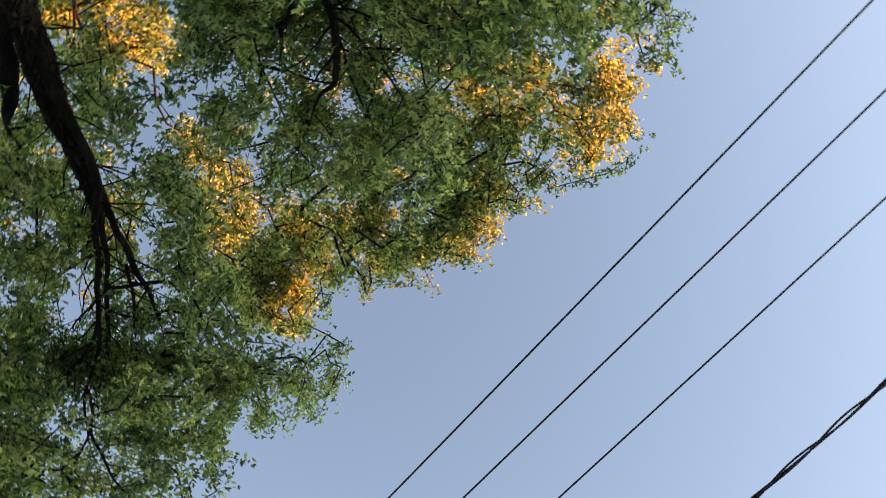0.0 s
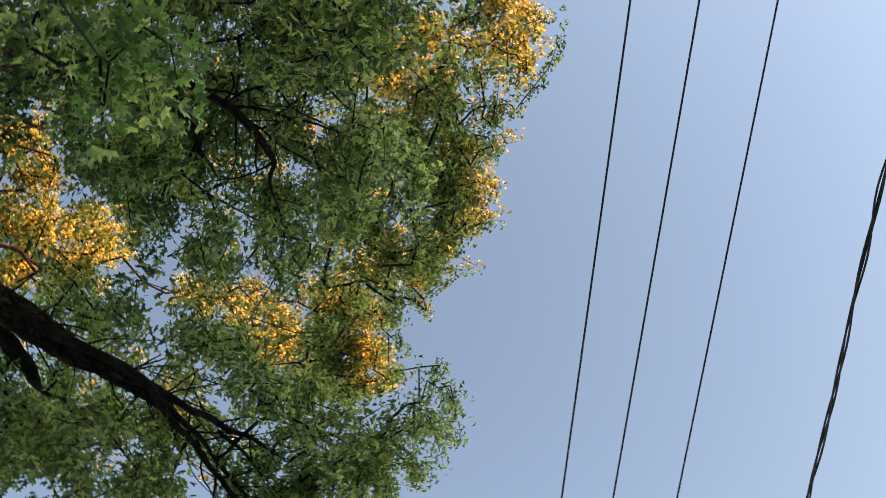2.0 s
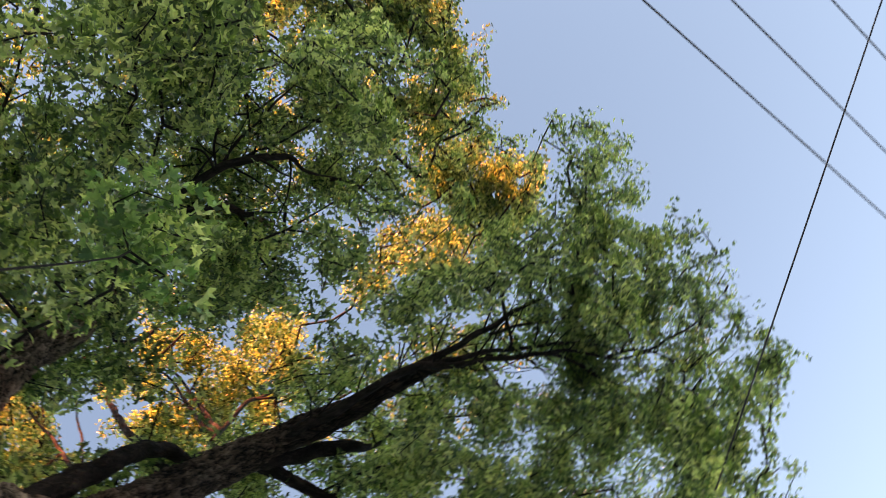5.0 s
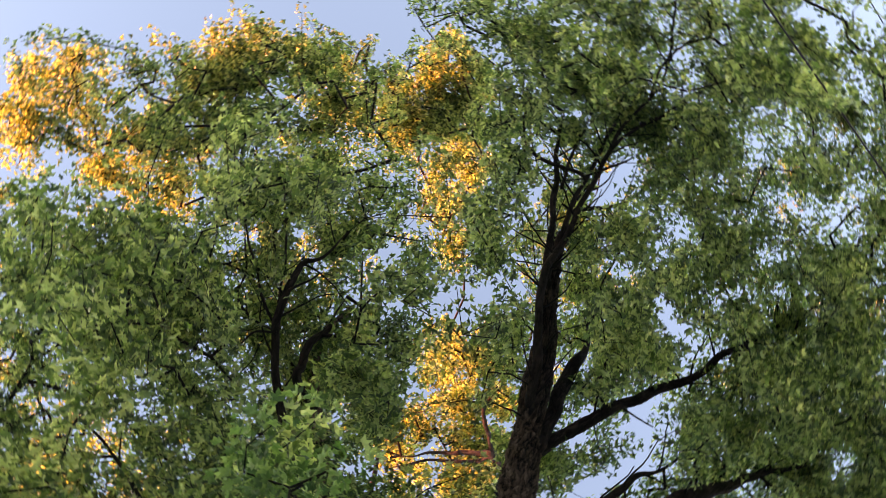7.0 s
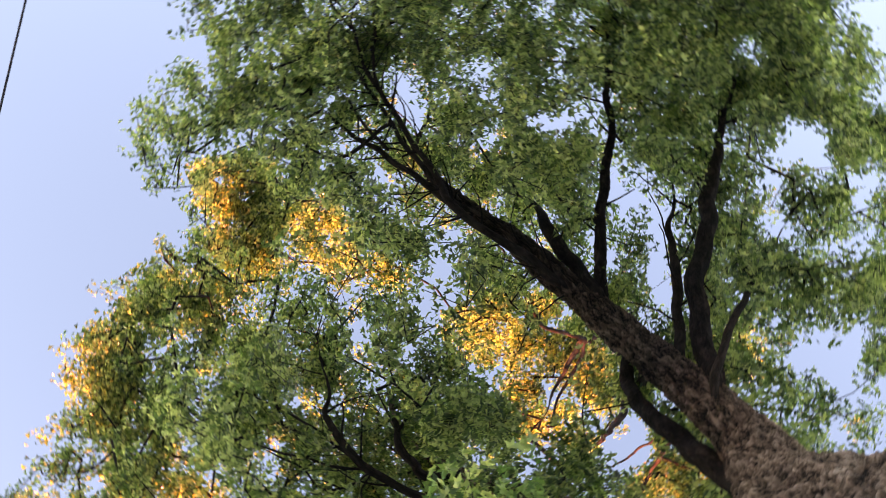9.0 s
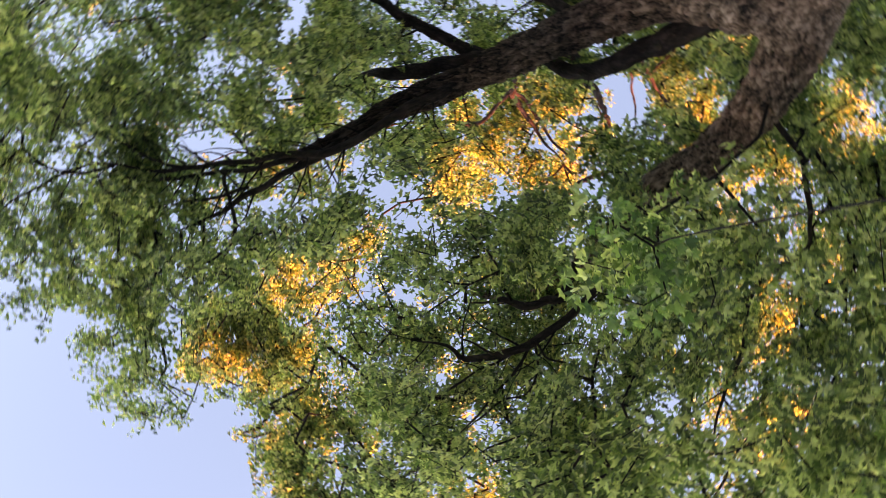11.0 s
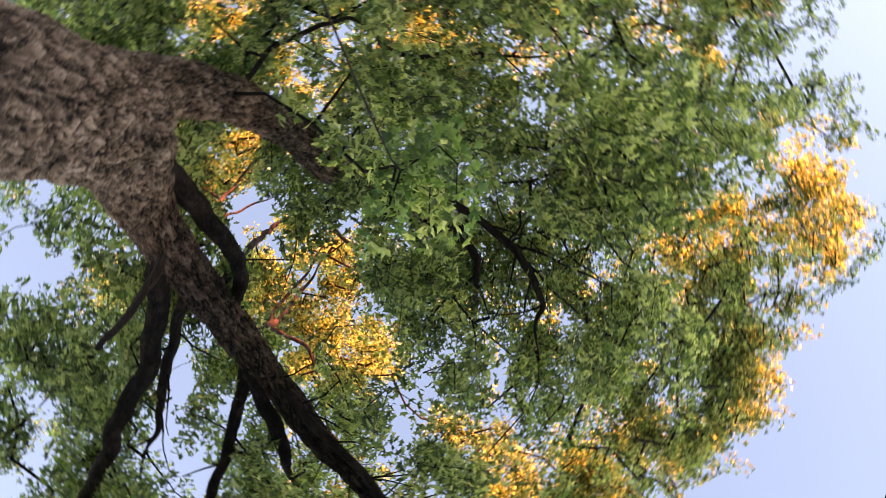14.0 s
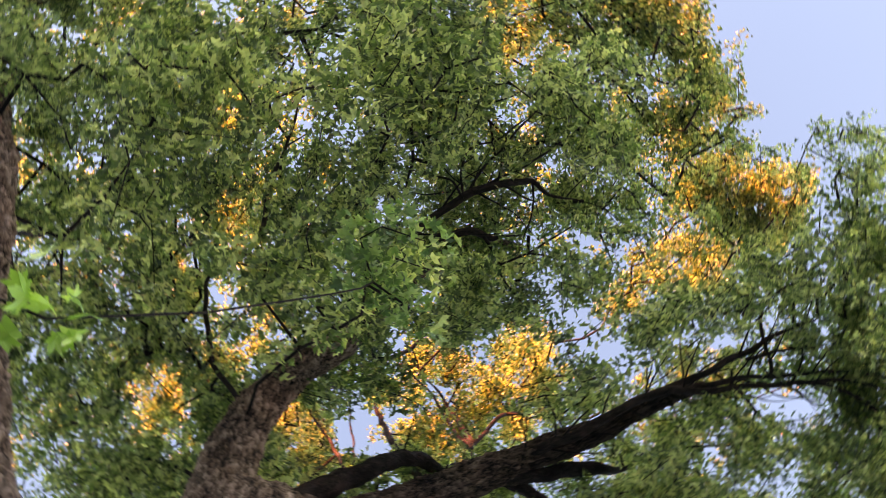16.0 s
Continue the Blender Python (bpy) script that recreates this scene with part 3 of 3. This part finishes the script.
# wood that hangs free of leaves below: name, from height, clearance
BARE = (("main_limb", 6.0, 0.30), ("second_limb", 5.5, 0.20), ("back_limb", 5.8, 0.16), ("parallel_branch", 8.8, 0.1), ("curved_limb", 6.0, 0.18), ("slanting_branch", 9.0, 0.2), ("dark_branch", 7.0, 0.2), ("slim_branch", 8.0, 0.14), ("bent_branch", 8.98, 0.21), ("broken_stub", 9.1, 0.20), ("trunk", 4.0, 0.2), ("thin_branch", 8.5, 0.10)) + tuple((k, 9.0, 0.20 if k in ("long_branch", "twin_branch", "pale_branch", "rising_branch") else 0.10) for k in ("long_branch", "twin_branch", "rising_branch", "spread_branch", "falling_branch", "upright_branch", "pale_branch", "level_branch", "hook_branch", "knee_branch", "forked_branch", "side_branch", "drooping_branch", "fan_branch", "level_twig"))
open_wood = []
for name, above, clear in BARE:
    q = spline(WOOD[name], 0.12)
    q = q[(q[:, 2] > above) & ((q[:, 2] < (8.8 if name == "second_limb" else 7.05 if name == "back_limb" else 99)))]
    k = (CROWN_LEVEL - 1.6) / (q[:, 2] - 1.6)
    open_wood.append((q[:, :2] * k[:, None], q[:, 2], (q[:, 3] * k + clear)[None]))

# bare side twigs on the exposed branches
bare_a, bare_b, bare_ra, bare_rb = [], [], [], []
SIDE_TWIGS = ("bent_branch", "long_branch", "twin_branch", "rising_branch", "spread_branch", "falling_branch", "upright_branch", "pale_branch", "level_branch", "hook_branch", "knee_branch", "side_branch", "fan_branch", "level_twig", "slanting_branch", "dark_branch", "slim_branch", "main_limb")
for name in SIDE_TWIGS:
    q = spline(WOOD[name], 0.06)
    q = q[(q[:, 3] < 0.062) & (q[:, 2] > 8.2)]
    hand = 1
    i = int(rng.integers(1, 4))
    trail = []
    while i < len(q) - 2:
        t = q[i + 1, :3] - q[i, :3]
        t /= np.linalg.norm(t)
        hand = -hand
        turn = hand * rng.uniform(0.5, 1.15)
        d = np.array([t[0] * math.cos(turn) - t[1] * math.sin(turn), t[0] * math.sin(turn) + t[1] * math.cos(turn), rng.uniform(-0.15, 0.15)])
        at, r = q[i, :3].copy(), min(q[i, 3] * 0.5, 0.013)
        steps = int(rng.integers(4, 10))
        for s in range(steps):
            d = d + rng.normal(0, 0.16, 3) * (1, 1, 0.4) + t * 0.08
            d /= np.linalg.norm(d)
            nxt = at + d * 0.10
            rn = max(0.0028, r * 0.86)
            bare_a.append(at), bare_b.append(nxt), bare_ra.append(r), bare_rb.append(rn)
            trail.append(nxt)
            at, r = nxt, rn
        i += int(rng.integers(3, 7))
    if trail:
        q = np.array(trail)
        k = (CROWN_LEVEL - 1.6) / (q[:, 2] - 1.6)
        open_wood.append((q[:, :2] * k[:, None], q[:, 2], np.full((1, len(q)), 0.05)))

low = np.vstack([np.array(c[:3]) + rng.normal(0, c[3] * 0.5, (c[4], 3)) for c in LOW_CLUMPS])


def spikes(count):
    """Long leader shoots that stand out of the crown's edge."""
    a, b = outline, np.roll(outline, -1, axis=0)
    k = rng.integers(0, len(a), count)
    foot = a[k] + (b - a)[k] * rng.random(count)[:, None]
    away = foot - np.array([0.3, 1.2])
    away /= np.linalg.norm(away, axis=1)[:, None]
    away += rng.normal(0, 0.35, away.shape)
    z = np.where(foot[:, 1] > 3.5, rng.uniform(8.8, 10.0, count), rng.uniform(10.2, 11.6, count)) - np.clip((foot[:, 1] - 4.8) * 0.35, 0, 1.1)
    reach = rng.uniform(0.05, 0.62, count)
    rows = [spread(foot + away * (reach * u - 0.50)[:, None], z + 0.15 * u) for u in (0.0, 0.35, 0.7, 1.0)]
    return np.vstack(rows)


crowd = np.vstack([low, shoots(2000, "low"), shoots(600, "mid"), shoots(2000, "top")])
slim = spikes(230)
tips = np.vstack([crowd, slim])
full = np.arange(len(tips)) < len(crowd)

# limbs
tree = tagged(new("maple_tree"), "old maple with rugged brown bark and dense green sunlit crown", "tree")
tree.location = (-1.74, 0.02, 0.0)
stay = Matrix.Translation((1.74, -0.02, 0.0))
nodes, radius_of, parent_of = [], [], []
for name, pts in WOOD.items():
    fine = spline(pts, 0.014 if pts[0][3] > 0.2 else 0.03 if pts[0][3] > 0.06 else 0.05)
    big = max(q[3] for q in pts)
    if big < 0.13:
        u = np.linspace(0, 1, len(fine))
        fine[:, 3] *= np.clip((1.02 - u) / 0.3, 0.15, 1.0)
        fine[:, :3] += np.array([noise.noise_vector(Vector(q[:3]) * 3.1) for q in fine]) * (0.045 * np.minimum(1, 6 * u))[:, None]
    sides = 150 if big > 0.35 else 96 if big > 0.2 else 26 if big > 0.06 else 10
    made = tube(fine, sides, rough=0.032 if big > 0.2 else 0.010 if big > 0.06 else 0.004, seed=len(nodes) * 0.013, wobble=0.12)
    limb = part(name, limb_mesh(name, made), SUN_OFFSET_BARK if name in SUNLIT_WOOD else MAIN_LIMB_BARK if name == "main_limb" else BARK if big > 0.15 else DARK_BARK if big > 0.06 else TWIG, tree, {"trunk": "thick ridged brown trunk"}.get(name, ""))
    limb.matrix_parent_inverse = stay
    for i, q in enumerate(fine[::8 if pts[0][3] > 0.2 else 6 if pts[0][3] > 0.06 else 4]):
        if q[2] > 6.4 and q[3] < 0.30:
            nodes.append(q[:3])
            radius_of.append(q[3])
            parent_of.append(-1)

# twigs: each shoot is joined to the wood nearest to it
rooted = len(nodes)
P = np.zeros((rooted + len(tips) * 6, 3))
P[:rooted] = nodes
parent = -np.ones(len(P), int)
count = rooted
base = np.array(nodes)
order = np.argsort([np.min(((base - q) ** 2).sum(1)) for q in tips])
leafy, bushy = [], full[order]
forks = np.zeros(len(P))
for q in tips[order]:
    d2 = ((P[:count] - q) ** 2).sum(1) + 0.6 * np.maximum(0, P[:count, 2] - q[2]) ** 2 + 0.03 * forks[:count]
    j = int(np.argmin(d2))
    forks[j] += 1
    gap = q - P[j]
    far = np.linalg.norm(gap)
    k = max(1, min(5, int(far / 0.28)))
    bow = rng.normal(0, 0.11 * far, 3) + np.array([0, 0, 0.06 * far])
    last = j
    for s in range(1, k + 1):
        u = s / k
        P[count] = P[j] + gap * u + bow * 4 * u * (1 - u) + (rng.normal(0, 0.012, 3) if s < k else 0)
        parent[count] = last
        last = count
        count += 1
    leafy.append(last)
P, parent = P[:count], parent[:count]
load = np.zeros(count)
load[leafy] = 1
for i in range(count - 1, rooted - 1, -1):
    if parent[i] >= 0:
        load[parent[i]] += load[i]
thick = np.clip(0.0030 * np.maximum(load, 1) ** 0.42, 0.0030, 0.0155)

seg = np.array([i for i in range(rooted, count)])
a, b = P[parent[seg]], P[seg]
ra = np.where(parent[seg] >= rooted, thick[parent[seg]], thick[seg] * 1.25)
rb = thick[seg]
a, b = np.vstack([a, bare_a]), np.vstack([b, bare_b])
ra, rb = np.concatenate([ra, bare_ra]), np.concatenate([rb, bare_rb])
axis = (b - a) / (np.linalg.norm(b - a, axis=1)[:, None] + 1e-9)
s1 = np.cross(axis, (0.3, 0.2, 0.93))
s1 /= np.linalg.norm(s1, axis=1)[:, None] + 1e-9
s2 = np.cross(axis, s1)


def bulk_mesh(name, verts, tris, smooth=False):
    me = bpy.data.meshes.new(name)
    me.vertices.add(len(verts))
    me.vertices.foreach_set("co", np.ascontiguousarray(verts, np.float32).ravel())
    me.loops.add(tris.size)
    me.loops.foreach_set("vertex_index", np.ascontiguousarray(tris, np.int32).ravel())
    me.polygons.add(len(tris))
    me.polygons.foreach_set("loop_start", np.arange(0, tris.size, 3, dtype=np.int32))
    me.polygons.foreach_set("use_smooth", np.full(len(tris), smooth))
    me.update(calc_edges=True)
    me.validate()
    return me


ring = [(math.cos(t), math.sin(t)) for t in np.arange(5) * 2 * math.pi / 5]
tv = np.stack([a + (c * s1 + s * s2) * ra[:, None] for c, s in ring] + [b + (c * s1 + s * s2) * rb[:, None] for c, s in ring], 1)
tt = np.array([f for k in range(5) for f in ((k, (k + 1) % 5, 5 + (k + 1) % 5), (k, 5 + (k + 1) % 5, 5 + k))])
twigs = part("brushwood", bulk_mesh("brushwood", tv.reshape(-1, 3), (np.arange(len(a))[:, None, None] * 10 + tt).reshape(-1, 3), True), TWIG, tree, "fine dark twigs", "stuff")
twigs.matrix_parent_inverse = stay


# leaves
def leaf_blade(half):
    """A lobed maple blade in its own plane: the stalk end at the origin, the tip at y = 1; verts and triangles."""
    ring = [(t, r) for t, r in half] + [(-t, r) for t, r in half[::-1] if t > 0]
    v = [(0.0, 0.30, 0.0)]
    for t, r in ring:
        x, y = r * math.sin(radians(t)) * 0.95, 0.22 + r * 0.78 * math.cos(radians(t))
        v.append((x, y, -0.34 * abs(x) - 0.40 * (y - 0.3) ** 2))
    n = len(ring)
    return np.array(v), np.array([(0, 1 + (i + 1) % n, 1 + i) for i in range(n)])


LOW_BLADE = leaf_blade([(0, 1.0), (25, 0.42), (54, 0.88), (108, 0.44)])
BLADE = leaf_blade([(0, 1.0), (36, 0.46), (84, 0.78)])
FAR_BLADE = leaf_blade([(0, 1.0), (40, 0.56), (90, 0.72)])
FINE_BLADE = leaf_blade([(0, 1.0), (9, 0.74), (15, 0.70), (26, 0.44), (36, 0.64), (46, 0.90), (56, 0.64), (64, 0.56), (74, 0.40), (90, 0.50), (103, 0.60), (116, 0.44), (140, 0.28), (170, 0.24)])

leaf_at, leaf_dir, leaf_up, leaf_size = [], [], [], []
for i, dense in zip(leafy, bushy):
    j = parent[i]
    u = P[i] - P[j]
    u /= np.linalg.norm(u) + 1e-9
    u = u + np.array([0, 0, 0.15])
    u /= np.linalg.norm(u)
    lowest = P[i][2] < 4.6
    m = 9 if lowest else int(rng.integers(38, 52)) if dense else int(rng.integers(12, 20))
    s = rng.uniform(-0.26, 0.18, m)
    spin = rng.uniform(0, 2 * math.pi, m)
    w1 = np.cross(u, (0.2, 0.1, 0.97))
    w1 /= np.linalg.norm(w1)
    w2 = np.cross(u, w1)
    out = np.cos(spin)[:, None] * w1 + np.sin(spin)[:, None] * w2
    at = P[i] + u * s[:, None] + out * rng.uniform(0.02, 0.125 if dense and not lowest else 0.07, m)[:, None]
    d = out * 0.8 + u * rng.uniform(0.2, 1.0, m)[:, None] + np.array([0, 0, -0.6]) + rng.normal(0, 0.25, (m, 3))
    up = np.array([0, 0, 1.0]) + out * 0.45 + rng.normal(0, 0.55, (m, 3))
    leaf_at.append(at), leaf_dir.append(d), leaf_up.append(up)
    leaf_size.append(rng.uniform(0.032, 0.068, m) * (1.45 if lowest else 1.15 if P[i][2] < 7.3 else 1.0))
L, D, U, S = np.vstack(leaf_at), np.vstack(leaf_dir), np.vstack(leaf_up), np.concatenate(leaf_size)
D /= np.linalg.norm(D, axis=1)[:, None]
X = np.cross(D, U)
X /= np.linalg.norm(X, axis=1)[:, None] + 1e-9
U = np.cross(X, D)

# the lowest leaves are pieces of their own
near = np.hypot(L[:, 0] + 0.1, L[:, 1] + 0.4) * 0.6 + L[:, 2]
ones = np.argsort(near)[:300]
rest = np.ones(len(L), bool)
rest[ones] = False


def foliage(name, pick, label, shape):
    v, t = shape
    n = len(v)
    verts = L[pick][:, None] + S[pick][:, None, None] * (v[:, 0][:, None] * X[pick][:, None] + v[:, 1][:, None] * D[pick][:, None] + v[:, 2][:, None] * U[pick][:, None])
    tris = (np.arange(len(verts))[:, None, None] * n + t).reshape(-1, 3)
    ob = part(name, bulk_mesh(name, verts.reshape(-1, 3), tris), LEAF, tree, label, "stuff")
    ob.matrix_parent_inverse = stay


high = L[:, 2] > 11.0
foliage("lower_crown", rest & (L[:, 2] < 8.9), "lowest sprays of lobed green leaves", LOW_BLADE)
foliage("crown", rest & ~high & (L[:, 2] >= 8.9), "dense lobed green maple leaves", BLADE)
foliage("crown_top", rest & high, "upper leaves gilded by low sun", FAR_BLADE)

blade = mesh_from("leaf", FINE_BLADE[0], [tuple(int(k) for k in t) for t in FINE_BLADE[1]], smooth=False)
blade.materials.append(LEAF_ONE)
# blade for the hanging spray, its light carried by the colour
toned = mesh_from("leaf", FINE_BLADE[0], [tuple(int(k) for k in t) for t in FINE_BLADE[1]], smooth=False)
toned.materials.append(LEAF_LIT)
for k in ones:
    leaf = new("leaf", toned if L[k][2] < 4.6 else blade)
    leaf.parent = tree
    leaf.matrix_parent_inverse = stay
    m = Matrix((X[k], D[k], U[k])).transposed().to_4x4()
    leaf.matrix_basis = Matrix.Translation(L[k]) @ m @ Matrix.Diagonal((S[k], S[k], S[k], 1))

# ================================================================ overhead lines


def cable_points(a, b, sag, n=60):
    a, b = np.array(a, float), np.array(b, float)
    u = np.linspace(0, 1, n)
    p = a + (b - a) * u[:, None]
    p[:, 2] -= sag * 4 * u * (1 - u)
    return p


def cable(name, a, b, sag, r, label, sides=10):
    p = cable_points(a, b, sag)
    v, f, _ = tube(np.column_stack([p, np.full(len(p), r)]), sides)
    return tagged(part(name, mesh_from(name, v, f), CABLE), label, "cable", "overhead lines")


Y0, Y1 = -26.0, 32.0
for x, lean in ((4.41, 0.0), (5.205, 0.022), (6.20, 0.035)):
    cable("power_line", (x - lean * Y0, Y0, 8.75), (x - lean * Y1, Y1, 8.75), 0.36, 0.011, "straight dark overhead power line strung between poles")
cable("phone_line", (9.42, Y0, 8.1), (9.42, Y1, 8.1), 0.12, 0.018, "thin dark overhead line passing a pole top")
cable("service_line", (9.42, 3.84, 7.1), (-14.0, 7.04, 7.05), 0.08, 0.008, "thin grey service line crossing under the power lines")

# bundled cable: three strands twisted loosely round a messenger wire
bundle = tagged(new("bundled_cable"), "thick black twisted cable bundle hung below the power lines", "cable", "overhead lines")
bundle.location = (6.63, Y0, 7.2)
mid = cable_points((6.60 - 0.028 * Y0, Y0, 7.2), (6.60 - 0.028 * Y1, Y1, 7.2), 0.2, 900)
for k in range(3):
    turn = mid[:, 1] * 2 * math.pi / 1.7 + k * 2 * math.pi / 3 + 0.9 * np.sin(mid[:, 1] * 0.9 + k)
    p = mid + np.column_stack([np.cos(turn), 0 * turn, np.sin(turn)]) * (0.019 + 0.010 * np.sin(mid[:, 1] * 2.3 + 1.9 * k))[:, None]
    v, f, _ = tube(np.column_stack([p, np.full(len(p), 0.0105)]), 8)
    strand = part("strand", mesh_from("strand", v, f), CABLE, bundle)
    strand.matrix_parent_inverse = Matrix.Translation((-6.63, -Y0, -7.2))


def pole(x, y, top, r, label):
    """Weathered wooden pole, checked and worn at its top."""
    pts = [(x, y, -0.3, r * 1.35), (x, y, top * 0.5, r * 1.15), (x, y, top - 0.06, r), (x, y, top, r * 0.8)]
    v, f, _ = tube(spline(pts, 0.12), 20, rough=0.03, seed=x, wobble=0.1)
    root = tagged(new("utility_pole"), label, "pole", "utility poles")
    root.location = (x, y, 0)
    ob = part("shaft", mesh_from("shaft", v, f), POLE_WOOD, root)
    ob.matrix_parent_inverse = Matrix.Translation((-x, -y, 0))
    return root


def old_post(x, y, top, r):
    """Old grey post, swollen, split and worn at its head."""
    pts = [(x, y, -0.3, r * 0.95), (x, y, top * 0.6, r * 0.86), (x, y, top - 0.5, r * 0.84), (x, y, top - 0.26, r * 0.98), (x, y, top - 0.12, r * 1.04), (x, y, top - 0.03, r * 0.9), (x, y, top, r * 0.5)]
    v, f, _ = tube(spline(pts, 0.04), 40, rough=0.035, seed=x, wobble=0.25)
    worn = []
    for q in v:
        up = max(0.0, min(1.0, (q[2] - top + 0.3) / 0.3))
        dx, dy = q[0] - x, q[1] - y
        split = math.exp(-((dx * 0.6 - dy * 0.8) / 0.022) ** 2)
        drop = up * (0.09 * split + 0.10 * abs(noise.noise((dx * 9, dy * 9, 2.0))))
        worn.append((q[0], q[1], q[2] - drop))
    root = tagged(new("wooden_post"), "grey weathered wooden post with a split, worn top", "post")
    root.location = (x, y, 0)
    ob = part("shaft", mesh_from("shaft", worn, f), POLE_WOOD, root)
    ob.matrix_parent_inverse = Matrix.Translation((-x, -y, 0))


old_post(4.80, 1.38, 5.0, 0.19)
for y in (Y0, Y1):
    p = pole(7.6, y, 9.2, 0.15, "tall wooden utility pole carrying a cross-arm")
    bm = bmesh.new()
    bmesh.ops.create_cube(bm, size=1.0)
    bmesh.ops.scale(bm, verts=bm.verts, vec=(7.2, 0.12, 0.14))
    bmesh.ops.bevel(bm, geom=bm.edges[:], offset=0.015, segments=1, affect="EDGES")
    me = bpy.data.meshes.new("cross_arm")
    bm.to_mesh(me)
    bm.free()
    arm = part("cross_arm", me, POLE_WOOD, p)
    arm.location = (-0.1, 0.2 if y < 0 else -0.2, 8.55)
    for x in (4.41, 5.205 - 0.022 * y, 6.20 - 0.035 * y):
        v, f, _ = tube([(0, 0, 0, 0.03), (0, 0, 0.06, 0.05), (0, 0, 0.09, 0.035), (0, 0, 0.12, 0.05), (0, 0, 0.15, 0.03)], 14)
        ins = part("insulator", mesh_from("insulator", v, f), CERAMIC, arm, "brown glazed insulator")
        ins.location = (x - 7.5, 0, 0.05)
